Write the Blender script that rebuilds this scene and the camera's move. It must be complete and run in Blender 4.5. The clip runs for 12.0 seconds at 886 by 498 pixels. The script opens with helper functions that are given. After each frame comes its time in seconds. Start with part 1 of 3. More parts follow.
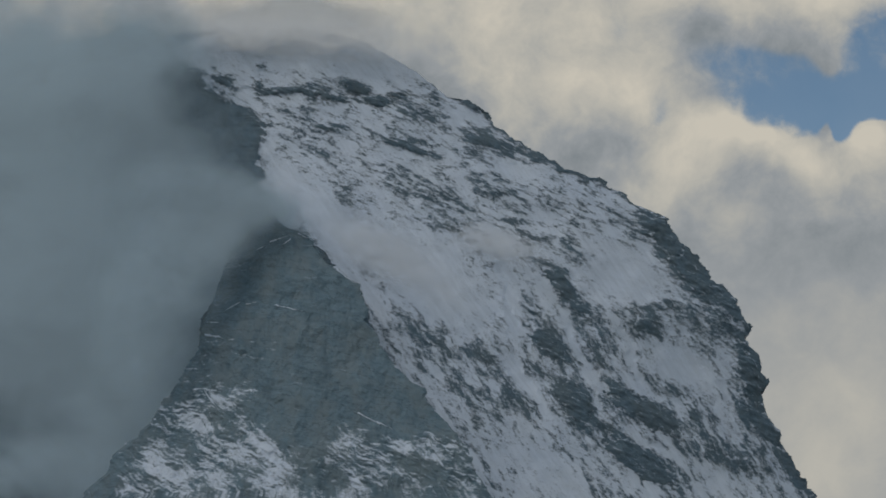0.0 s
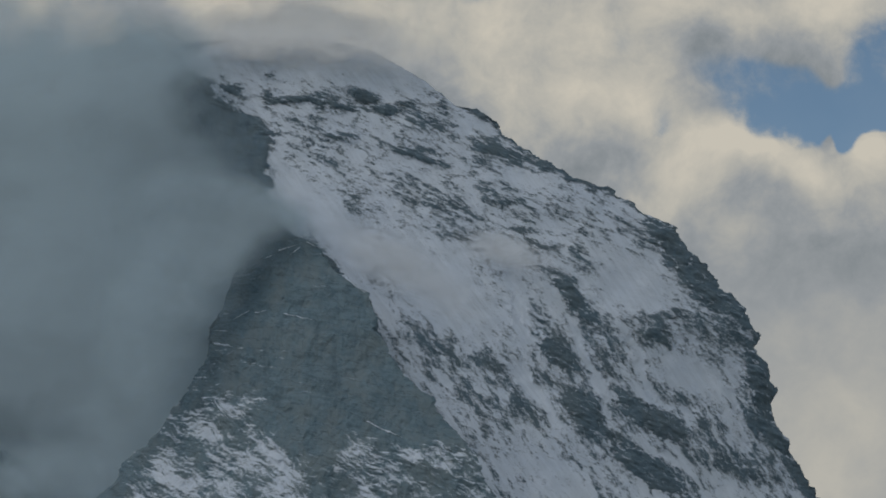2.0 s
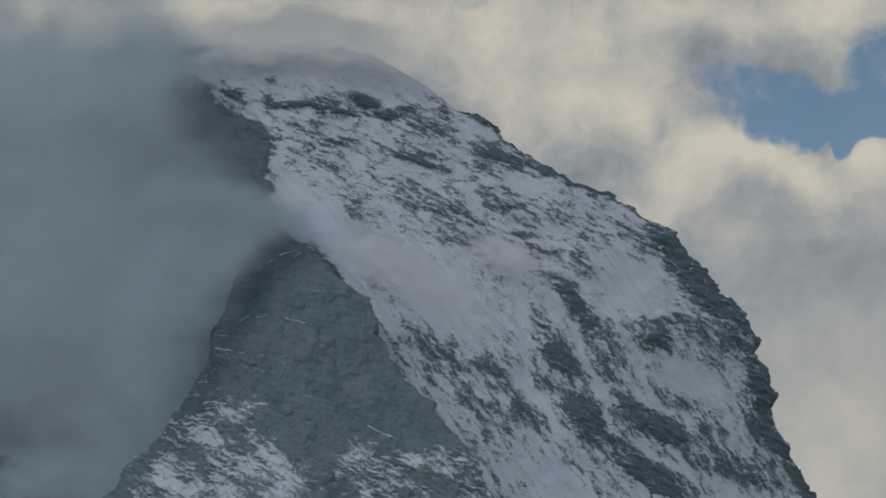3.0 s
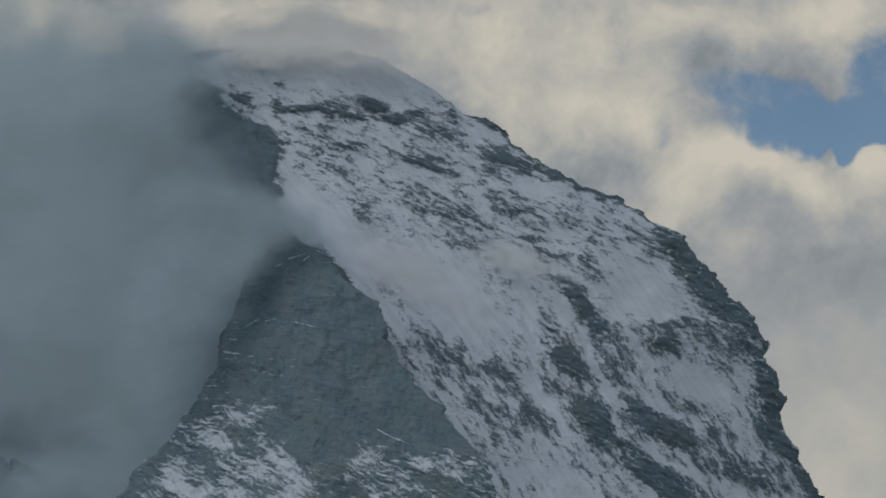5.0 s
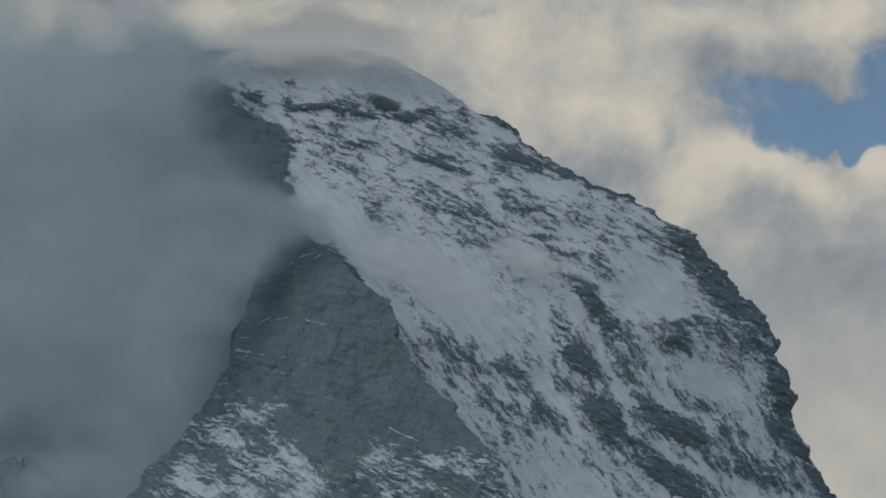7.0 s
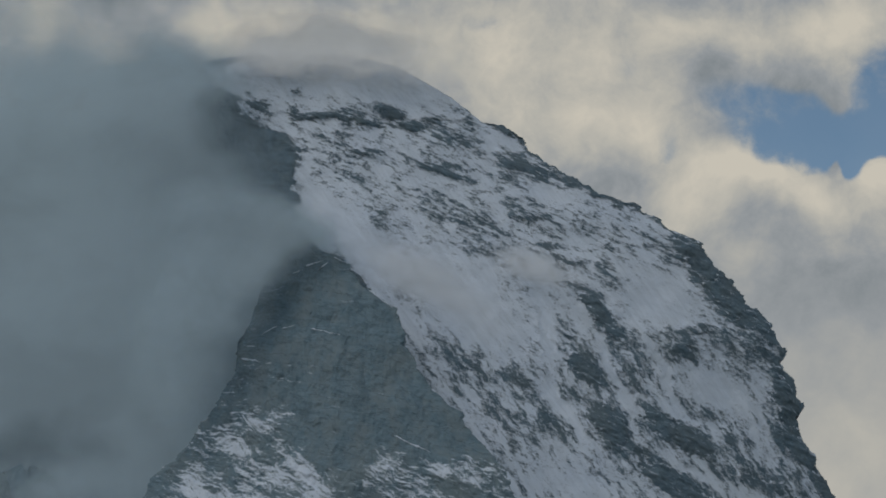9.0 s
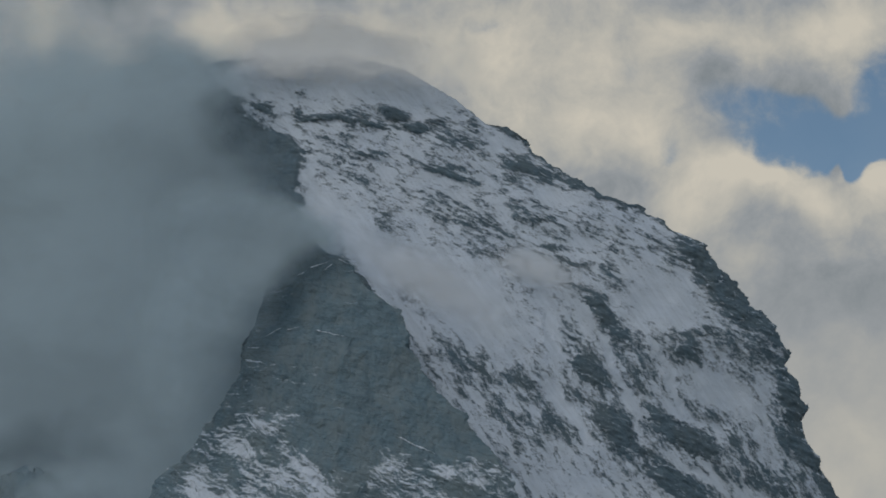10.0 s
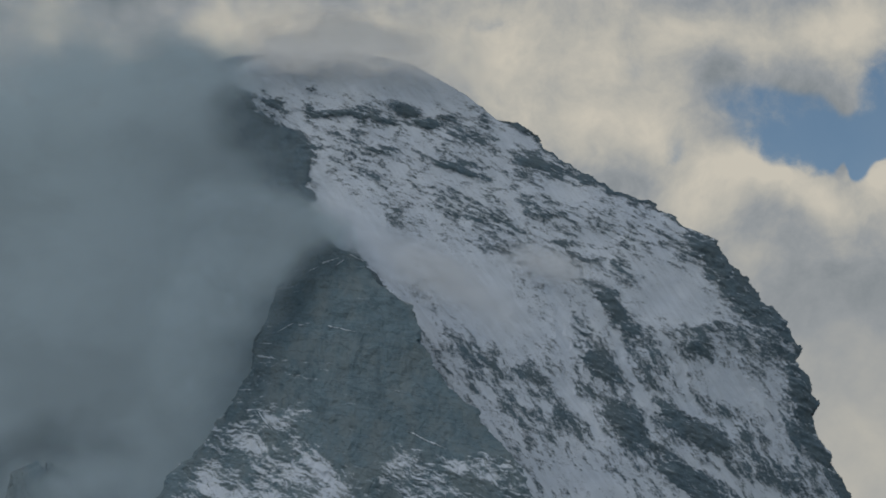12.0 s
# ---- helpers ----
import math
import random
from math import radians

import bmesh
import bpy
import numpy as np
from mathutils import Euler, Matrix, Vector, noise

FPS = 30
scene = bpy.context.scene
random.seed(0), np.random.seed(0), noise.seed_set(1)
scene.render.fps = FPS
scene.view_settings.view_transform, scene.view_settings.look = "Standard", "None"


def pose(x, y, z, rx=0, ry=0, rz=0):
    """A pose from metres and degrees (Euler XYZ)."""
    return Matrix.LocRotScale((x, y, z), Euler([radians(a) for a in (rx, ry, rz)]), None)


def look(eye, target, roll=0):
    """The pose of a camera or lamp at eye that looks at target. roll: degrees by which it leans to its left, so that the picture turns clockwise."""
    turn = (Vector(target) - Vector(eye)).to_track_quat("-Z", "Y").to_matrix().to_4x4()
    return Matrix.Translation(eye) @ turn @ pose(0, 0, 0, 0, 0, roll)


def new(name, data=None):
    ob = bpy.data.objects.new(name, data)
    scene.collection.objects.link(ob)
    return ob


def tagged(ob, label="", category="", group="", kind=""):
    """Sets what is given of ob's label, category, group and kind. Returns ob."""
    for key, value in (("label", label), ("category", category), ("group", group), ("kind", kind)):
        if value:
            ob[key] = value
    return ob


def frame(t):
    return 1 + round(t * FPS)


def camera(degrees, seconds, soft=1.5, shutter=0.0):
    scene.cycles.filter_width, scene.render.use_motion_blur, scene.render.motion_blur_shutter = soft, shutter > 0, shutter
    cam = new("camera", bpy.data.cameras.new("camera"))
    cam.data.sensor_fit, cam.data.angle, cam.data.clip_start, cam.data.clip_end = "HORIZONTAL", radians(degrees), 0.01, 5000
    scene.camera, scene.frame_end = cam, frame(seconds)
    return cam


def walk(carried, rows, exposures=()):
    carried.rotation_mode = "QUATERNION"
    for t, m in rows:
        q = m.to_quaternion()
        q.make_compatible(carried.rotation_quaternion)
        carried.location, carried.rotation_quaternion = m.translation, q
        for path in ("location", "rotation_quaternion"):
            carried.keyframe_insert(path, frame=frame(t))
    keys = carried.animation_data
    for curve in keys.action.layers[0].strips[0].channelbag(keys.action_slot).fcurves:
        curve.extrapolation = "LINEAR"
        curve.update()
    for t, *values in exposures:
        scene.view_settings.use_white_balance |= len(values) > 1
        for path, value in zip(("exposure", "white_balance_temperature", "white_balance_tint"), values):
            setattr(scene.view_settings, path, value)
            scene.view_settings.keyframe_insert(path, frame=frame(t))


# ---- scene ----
# ---- camera ----
cam = camera(17.8, 12.0, soft=1.7)
walk(cam, [
    (0.0, look((25.00, 0, 108.50), (36.31, 4004.69, 923.15))),
    (0.5, look((22.92, 0, 107.38), (35.09, 4004.17, 925.63))),
    (1.0, look((20.83, 0, 106.25), (31.32, 4003.38, 929.31))),
    (1.5, look((18.75, 0, 105.12), (27.56, 4002.61, 932.95))),
    (2.0, look((16.67, 0, 104.00), (23.80, 4002.08, 935.43))),
    (2.5, look((14.58, 0, 102.88), (22.57, 4001.30, 939.11))),
    (3.0, look((12.50, 0, 101.75), (22.57, 4000.65, 942.15))),
    (5.0, look((4.17, 0, 97.25), (10.06, 3999.48, 947.67))),
    (5.5, look((2.08, 0, 96.12), (5.03, 3999.74, 946.43))),
    (6.0, look((-0.00, 0, 95.00), (-0.00, 4000.00, 945.23))),
    (6.5, look((-2.08, 0, 93.88), (-3.76, 4000.26, 944.03))),
    (7.0, look((-4.17, 0, 92.75), (-6.22, 4000.00, 945.23))),
    (9.0, look((-12.50, 0, 88.25), (-15.05, 3997.40, 957.47))),
    (9.5, look((-14.58, 0, 87.12), (-17.50, 3996.87, 959.95))),
    (10.0, look((-16.67, 0, 86.00), (-21.31, 3996.89, 959.87))),
    (10.5, look((-18.75, 0, 84.88), (-26.95, 3997.40, 957.47))),
    (11.0, look((-20.83, 0, 83.75), (-31.32, 3997.65, 956.27))),
    (11.5, look((-22.92, 0, 82.62), (-35.05, 3997.91, 955.07))),
    (12.0, look((-25.00, 0, 81.50), (-37.58, 3998.18, 953.79))),
], exposures=[(0.0, 0.0), (12.0, 0.0)])

# ---- node helpers ----


def val(nt, sock, v):
    if isinstance(v, bpy.types.NodeSocket):
        nt.links.new(v, sock)
    elif v is not None:
        sock.default_value = v


def math_node(nt, op, a, b=None, c=None, clamp=False):
    n = nt.nodes.new("ShaderNodeMath")
    n.operation, n.use_clamp = op, clamp
    for i, v in enumerate((a, b, c)):
        val(nt, n.inputs[i], v)
    return n.outputs[0]


def vec(nt, op, a, b=None, c=None):
    n = nt.nodes.new("ShaderNodeVectorMath")
    n.operation = op
    val(nt, n.inputs[0], a)
    val(nt, n.inputs[1], b)
    if op == "SCALE":
        val(nt, n.inputs["Scale"], c)
    return n.outputs["Value" if op in ("DOT_PRODUCT", "LENGTH") else "Vector"]


def noise_tex(nt, co, scale, detail=4.0, rough=0.55, colour=False, distortion=0.0):
    n = nt.nodes.new("ShaderNodeTexNoise")
    val(nt, n.inputs["Vector"], co)
    n.inputs["Scale"].default_value, n.inputs["Detail"].default_value = scale, detail
    n.inputs["Roughness"].default_value, n.inputs["Distortion"].default_value = rough, distortion
    return n.outputs["Color" if colour else "Fac"]


def smooth(nt, x, lo, hi, a=0.0, b=1.0):
    n = nt.nodes.new("ShaderNodeMapRange")
    n.interpolation_type = "SMOOTHSTEP"
    for key, v in (("Value", x), ("From Min", lo), ("From Max", hi), ("To Min", a), ("To Max", b)):
        val(nt, n.inputs[key], v)
    return n.outputs["Result"]


def mix(nt, fac, a, b):
    n = nt.nodes.new("ShaderNodeMix")
    n.data_type = "RGBA"
    val(nt, n.inputs["Factor"], fac)
    val(nt, n.inputs[6], a)
    val(nt, n.inputs[7], b)
    return n.outputs[2]


def mixed(nt, fac, a, b):
    n = nt.nodes.new("ShaderNodeMixShader")
    val(nt, n.inputs[0], fac)
    nt.links.new(a, n.inputs[1])
    nt.links.new(b, n.inputs[2])
    return n.outputs[0]


def blob(nt, p, cx, cy, rx, ry, turn=0.0):
    """A soft round weight, 1 in the middle of an ellipse and 0 outside it."""
    d = vec(nt, "SUBTRACT", p, (cx, cy, 0))
    if turn:
        n = nt.nodes.new("ShaderNodeVectorRotate")
        n.rotation_type = "Z_AXIS"
        nt.links.new(d, n.inputs["Vector"])
        n.inputs["Angle"].default_value = radians(-turn)
        d = n.outputs[0]
    d = vec(nt, "MULTIPLY", d, (1 / rx, 1 / ry, 0))
    q = vec(nt, "DOT_PRODUCT", d, d)
    return math_node(nt, "EXPONENT", math_node(nt, "MULTIPLY", q, -1.0))


def total(nt, terms, start=0.0):
    s = start
    for w, t in terms:
        s = math_node(nt, "MULTIPLY_ADD", t, w, s)
    return s


# ---- sky: broken cloud over blue ----
SUN_ELEVATION, SUN_TURN = 42.0, 225.0
world = bpy.data.worlds.new("cloudy_sky")
scene.world = world
world.use_nodes = True
nt = world.node_tree
nt.nodes.clear()
sky = nt.nodes.new("ShaderNodeTexSky")
sky.sky_type, sky.sun_disc = "NISHITA", False
sky.sun_elevation, sky.sun_rotation, sky.altitude = radians(SUN_ELEVATION), radians(SUN_TURN), 2500.0
blue = vec(nt, "MULTIPLY", sky.outputs[0], (0.071, 0.075, 0.069))
way = nt.nodes.new("ShaderNodeTexCoord").outputs["Generated"]
TILT = radians(12.0)
comb = nt.nodes.new("ShaderNodeCombineXYZ")
nt.links.new(vec(nt, "DOT_PRODUCT", way, (10, 0, 0)), comb.inputs[0])
nt.links.new(vec(nt, "DOT_PRODUCT", way, (0, -10 * math.sin(TILT), 10 * math.cos(TILT))), comb.inputs[1])
nt.links.new(vec(nt, "DOT_PRODUCT", way, (0, 10 * math.cos(TILT), 10 * math.sin(TILT))), comb.inputs[2])
flat = comb.outputs[0]
curl = vec(nt, "SUBTRACT", noise_tex(nt, flat, 1.6, 3, 0.55, True), (0.5, 0.5, 0.5))
fray = vec(nt, "SUBTRACT", noise_tex(nt, flat, 4.0, 3, 0.45, True), (0.5, 0.5, 0.5))
bent = vec(nt, "ADD", flat, vec(nt, "SCALE", curl, None, 0.16))
bent = vec(nt, "ADD", bent, vec(nt, "SCALE", fray, None, 0.07))
# openings in the cloud
gap = total(nt, [
    (1.30, blob(nt, bent, 1.31, 0.44, 0.255, 0.100, -4)),
    (0.60, blob(nt, bent, 1.435, 0.35, 0.035, 0.055)),
    (0.22, blob(nt, bent, 1.22, 0.54, 0.24, 0.12)),
    (0.85, blob(nt, bent, 1.57, 0.63, 0.120, 0.130)),
    (1.00, blob(nt, bent, 1.56, 0.45, 0.120, 0.084)),
    (0.22, blob(nt, bent, 1.09, 0.57, 0.120, 0.068)),
    (0.22, blob(nt, bent, 0.93, 0.59, 0.120, 0.068)),
    (0.30, blob(nt, bent, 0.75, 0.40, 0.07, 0.10)),
    (0.40, blob(nt, bent, 0.16, 0.86, 0.096, 0.036)),
    (0.22, blob(nt, bent, 0.66, 0.69, 0.070, 0.080)),
    (-0.60, blob(nt, bent, 1.385, 0.370, 0.038, 0.062)),
    (-0.60, blob(nt, bent, 1.55, 0.345, 0.090, 0.045)),
    (-0.45, blob(nt, bent, 1.39, 0.55, 0.060, 0.080)),
    (-0.15, blob(nt, bent, 1.23, 0.62, 0.120, 0.040)),
])
cells = nt.nodes.new("ShaderNodeTexVoronoi")
cells.feature = "SMOOTH_F1"
nt.links.new(vec(nt, "ADD", bent, vec(nt, "SCALE", fray, None, 0.12)), cells.inputs["Vector"])
for key, v in (("Scale", 4.2), ("Detail", 3.0), ("Roughness", 0.55), ("Lacunarity", 2.1), ("Smoothness", 0.7)):
    cells.inputs[key].default_value = v
puffs = math_node(nt, "SUBTRACT", cells.outputs["Distance"], 0.42)
torn = math_node(nt, "SUBTRACT", noise_tex(nt, bent, 4.0, 8, 0.66), 0.5)
tufts = math_node(nt, "ADD", math_node(nt, "MULTIPLY", puffs, 0.45), math_node(nt, "MULTIPLY", torn, 1.7))
near = smooth(nt, gap, 0.05, 0.5)
gap = math_node(nt, "MULTIPLY_ADD", math_node(nt, "MULTIPLY", tufts, near), 1.35, gap)
open_sky = smooth(nt, noise_tex(nt, bent, 0.35, 3, 0.5), 0.46, 0.58)
away = smooth(nt, vec(nt, "LENGTH", vec(nt, "MULTIPLY", flat, (1, 1, 0))), 2.6, 3.4)
gap = math_node(nt, "MAXIMUM", gap, math_node(nt, "MULTIPLY", open_sky, away))
height = vec(nt, "DOT_PRODUCT", bent, (0, 1, 0))
clear = smooth(nt, gap, smooth(nt, height, 0.36, 0.50, 0.24, 0.12), smooth(nt, height, 0.36, 0.50, 0.95, 1.25), 0.0, 0.95)
# light and shade in the cloud
glow = total(nt, [
    (0.34, blob(nt, bent, 0.60, 0.74, 0.20, 0.12)),
    (0.16, blob(nt, bent, 1.10, 0.78, 0.32, 0.10)),
    (0.42, blob(nt, bent, 0.31, 0.65, 0.399, 0.160, -20)),
    (0.35, blob(nt, bent, 0.58, 0.50, 0.220, 0.130)),
    (0.34, blob(nt, bent, -0.38, 0.80, 0.420, 0.080)),
    (0.50, blob(nt, bent, -0.71, 0.84, 0.190, 0.080)),
    (0.60, blob(nt, bent, 1.03, 0.34, 0.210, 0.068, -14)),
    (0.40, blob(nt, bent, 0.84, 0.26, 0.140, 0.120)),
    (0.42, blob(nt, bent, 1.31, 0.22, 0.190, 0.080, -20)),
    (0.60, blob(nt, bent, 1.51, 0.30, 0.090, 0.072)),
    (0.35, blob(nt, bent, 1.23, 0.78, 0.240, 0.080)),
    (0.40, blob(nt, bent, 1.45, 0.86, 0.200, 0.090)),
    (0.28, blob(nt, bent, 0.89, 0.83, 0.160, 0.060)),
    (0.26, blob(nt, bent, 1.37, -0.78, 0.220, 0.240)),
    (0.50, blob(nt, bent, -1.40, 0.82, 0.064, 0.080)),
    (-0.20, blob(nt, bent, 1.33, -0.08, 0.359, 0.160)),
    (-0.14, blob(nt, bent, 0.65, 0.26, 0.100, 0.120)),
    (-0.28, blob(nt, bent, 0.96, 0.68, 0.120, 0.090)),
    (-0.16, blob(nt, bent, 0.67, 0.76, 0.080, 0.120)),
    (-0.30, blob(nt, bent, -1.37, -0.25, 0.659, 0.70)),
    (0.16, blob(nt, bent, 0.93, 0.04, 0.180, 0.120)),
], 0.54)
billow = noise_tex(nt, bent, 2.6, 6, 0.56)
calm = smooth(nt, vec(nt, "DOT_PRODUCT", flat, (0, 1, 0)), -0.45, 0.35, 0.35, 1.0)
glow = math_node(nt, "MULTIPLY_ADD", math_node(nt, "MULTIPLY", math_node(nt, "SUBTRACT", billow, 0.5), calm), 1.0, glow)
glow = math_node(nt, "MULTIPLY_ADD", math_node(nt, "MULTIPLY", tufts, calm), -0.58, glow)
ramp = nt.nodes.new("ShaderNodeValToRGB")
nt.links.new(glow, ramp.inputs[0])
ramp.color_ramp.elements[0].position, ramp.color_ramp.elements[0].color = 0.0, (0.155, 0.185, 0.205, 1)
ramp.color_ramp.elements[1].position, ramp.color_ramp.elements[1].color = 1.0, (0.56, 0.525, 0.45, 1)
for pos, c in ((0.38, (0.29, 0.31, 0.325, 1)), (0.70, (0.44, 0.43, 0.39, 1))):
    ramp.color_ramp.elements.new(pos).color = c
back = nt.nodes.new("ShaderNodeBackground")
nt.links.new(mix(nt, clear, ramp.outputs[0], blue), back.inputs[0])
back.inputs[1].default_value = 1.0
out = nt.nodes.new("ShaderNodeOutputWorld")
nt.links.new(back.outputs[0], out.inputs[0])

sun = new("sun", bpy.data.lights.new("sun", "SUN"))
sun.data.energy, sun.data.angle, sun.data.color = 0.55, radians(50), (1.0, 0.97, 0.93)
a, e = radians(SUN_TURN), radians(SUN_ELEVATION)
sun.matrix_world = look((math.sin(a) * math.cos(e) * 900, math.cos(a) * math.cos(e) * 900, math.sin(e) * 900), (0, 0, 0))

# ---- materials ----


def surface(name):
    m = bpy.data.materials.new(name)
    m.use_nodes = True
    m.node_tree.nodes.clear()
    n = m.node_tree
    o = n.nodes.new("ShaderNodeOutputMaterial")
    return m, n, o


def principled(n, colour, rough, normal=None):
    b = n.nodes.new("ShaderNodeBsdfPrincipled")
    val(n, b.inputs["Base Color"], colour)
    val(n, b.inputs["Roughness"], rough)
    b.inputs["Specular IOR Level"].default_value = 0.25
    if normal is not None:
        n.links.new(normal, b.inputs["Normal"])
    return b.outputs[0]


def bumped(n, height, strength, distance):
    b = n.nodes.new("ShaderNodeBump")
    b.inputs["Strength"].default_value, b.inputs["Distance"].default_value = strength, distance
    n.links.new(height, b.inputs["Height"])
    return b.outputs[0]


SNOW_BLUE, SNOW_WHITE = (0.69, 0.78, 0.92, 1), (0.81, 0.87, 0.95, 1)


def rock_and_snow(name, dip, dark, pale, ochre, crisp, rough):
    """Slate cliffs under drifted snow. The mesh's own cover value says how much snow lies."""
    m, n, o = surface(name)
    pos = n.nodes.new("ShaderNodeNewGeometry").outputs["Position"]
    turn = n.nodes.new("ShaderNodeVectorRotate")
    turn.rotation_type = "Y_AXIS"
    turn.inputs["Angle"].default_value = radians(-dip)
    n.links.new(pos, turn.inputs["Vector"])
    bed = turn.outputs[0]
    wind = vec(n, "SUBTRACT", noise_tex(n, pos, 0.03, 3, 0.5, True), (0.5, 0.5, 0.5))
    strata = noise_tex(n, vec(n, "ADD", vec(n, "MULTIPLY", bed, (0.030, 0.012, 0.085)), vec(n, "SCALE", wind, None, 0.9)), 1.6, 8, 0.68)
    big = noise_tex(n, pos, 0.012, 3, 0.5)
    grain = noise_tex(n, pos, 0.16, 6, 0.72)
    chips = noise_tex(n, vec(n, "MULTIPLY", bed, (0.15, 0.07, 0.38)), 1.0, 6, 0.72)
    slabs = n.nodes.new("ShaderNodeTexVoronoi")
    n.links.new(vec(n, "ADD", vec(n, "MULTIPLY", bed, (0.085, 0.05, 0.20)), vec(n, "SCALE", wind, None, 0.7)), slabs.inputs["Vector"])
    slabs.inputs["Scale"].default_value = 1.0
    block = vec(n, "DOT_PRODUCT", slabs.outputs["Color"], (0.34, 0.33, 0.33))
    tone = total(n, [(0.30, strata), (0.28, grain), (0.26, chips), (0.16, block)])
    r = n.nodes.new("ShaderNodeValToRGB")
    n.links.new(tone, r.inputs[0])
    r.color_ramp.elements[0].position, r.color_ramp.elements[0].color = 0.38, dark
    r.color_ramp.elements[1].position, r.color_ramp.elements[1].color = 0.63, pale
    stain = noise_tex(n, vec(n, "MULTIPLY", pos, (0.035, 0.02, 0.014)), 1.0, 5, 0.6)
    rock = mix(n, smooth(n, stain, 0.48, 0.70, 0.0, 0.6), r.outputs[0], tuple(0.60 * k for k in dark[:3]) + (1,))
    rust = noise_tex(n, vec(n, "MULTIPLY", bed, (0.022, 0.02, 0.05)), 1.0, 5, 0.65)
    rock = mix(n, smooth(n, rust, 0.50, 0.68, 0.0, 0.55), rock, ochre)
    blotch = noise_tex(n, vec(n, "MULTIPLY", pos, (0.028, 0.02, 0.011)), 1.0, 7, 0.68)
    rock = mix(n, smooth(n, blotch, 0.42, 0.62, 0.0, 0.75), rock, ochre)
    seam = noise_tex(n, vec(n, "ADD", vec(n, "MULTIPLY", bed, (0.016, 0.01, 0.050)), vec(n, "SCALE", wind, None, 0.6)), 1.0, 5, 0.62)
    seam = smooth(n, math_node(n, "ABSOLUTE", math_node(n, "SUBTRACT", seam, 0.5)), 0.0, 0.022, 0.42, 0.0)
    rock = mix(n, seam, rock, tuple(0.45 * k for k in dark[:3]) + (1,))
    cover = n.nodes.new("ShaderNodeAttribute")
    cover.attribute_name = "cover"
    lies = cover.outputs["Fac"]
    ragged = total(n, [(0.26, strata), (0.30, grain), (0.44, chips)])
    amount = math_node(n, "MULTIPLY_ADD", math_node(n, "SUBTRACT", ragged, 0.5), 2.1, lies)
    snow_fac = smooth(n, amount, 0.50 - crisp, 0.50 + crisp, 0.04, 0.96)
    pebble = noise_tex(n, vec(n, "MULTIPLY", bed, (0.24, 0.10, 0.46)), 1.0, 3, 0.6)
    stones = smooth(n, pebble, 0.58, 0.70, 0.0, 0.55)
    snow_fac = math_node(n, "MULTIPLY", snow_fac, math_node(n, "SUBTRACT", 1.0, math_node(n, "MULTIPLY", stones, smooth(n, lies, 1.05, 0.60))))
    fall = n.nodes.new("ShaderNodeVectorRotate")
    fall.rotation_type = "Y_AXIS"
    fall.inputs["Angle"].default_value = radians(-57)
    n.links.new(pos, fall.inputs["Vector"])
    streak = noise_tex(n, vec(n, "ADD", vec(n, "MULTIPLY", fall.outputs[0], (0.012, 0.02, 0.13)), vec(n, "SCALE", wind, None, 0.5)), 1.0, 6, 0.68)
    snow_fac = math_node(n, "MULTIPLY", snow_fac, smooth(n, streak, 0.36, 0.66, 1.0, 0.86))
    snow = mix(n, big, SNOW_BLUE, SNOW_WHITE)
    colour = mix(n, snow_fac, rock, snow)
    height = math_node(n, "MULTIPLY", tone, smooth(n, snow_fac, 0, 1, 1.0, 0.16))
    b = principled(n, colour, smooth(n, snow_fac, 0, 1, 0.85, 0.6), bumped(n, height, rough, 3.0))
    n.links.new(b, o.inputs[0])
    return m


def mist_material(name, colour, size, through_light=0.35):
    """Cloud vapour; the mesh's own cover value says how dense it lies."""
    m, n, o = surface(name)
    pos = n.nodes.new("ShaderNodeNewGeometry").outputs["Position"]
    p = vec(n, "MULTIPLY", pos, (0.0085, 0.003, 0.0105))
    curl1 = vec(n, "SUBTRACT", noise_tex(n, p, 0.8, 2, 0.45, True), (0.5, 0.5, 0.5))
    q = vec(n, "ADD", p, vec(n, "SCALE", curl1, None, 0.9))
    puff = noise_tex(n, q, size, 3, 0.45)
    cover = n.nodes.new("ShaderNodeAttribute")
    cover.attribute_name = "cover"
    sway = math_node(n, "MULTIPLY", math_node(n, "SUBTRACT", puff, 0.5), smooth(n, cover.outputs["Fac"], 0.0, 0.8, 0.0, 1.0))
    dense = smooth(n, math_node(n, "ADD", sway, cover.outputs["Fac"]), 0.0, 1.0)
    drops = n.nodes.new("ShaderNodeTexWhiteNoise")
    n.links.new(pos, drops.inputs["Vector"])
    spread = math_node(n, "MULTIPLY", math_node(n, "MULTIPLY", dense, math_node(n, "SUBTRACT", 1.0, dense)), 2.6)
    dense = math_node(n, "MULTIPLY_ADD", math_node(n, "SUBTRACT", drops.outputs["Value"], 0.5), spread, dense, clamp=True)
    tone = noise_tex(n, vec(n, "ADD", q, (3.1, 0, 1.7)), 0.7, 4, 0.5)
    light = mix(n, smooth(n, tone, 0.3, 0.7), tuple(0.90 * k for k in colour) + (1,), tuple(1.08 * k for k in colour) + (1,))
    d = n.nodes.new("ShaderNodeBsdfDiffuse")
    n.links.new(light, d.inputs[0])
    t = n.nodes.new("ShaderNodeBsdfTranslucent")
    n.links.new(light, t.inputs[0])
    body = mixed(n, through_light, d.outputs[0], t.outputs[0])
    clear_bsdf = n.nodes.new("ShaderNodeBsdfTransparent")
    n.links.new(mixed(n, dense, clear_bsdf.outputs[0], body), o.inputs[0])
    return m


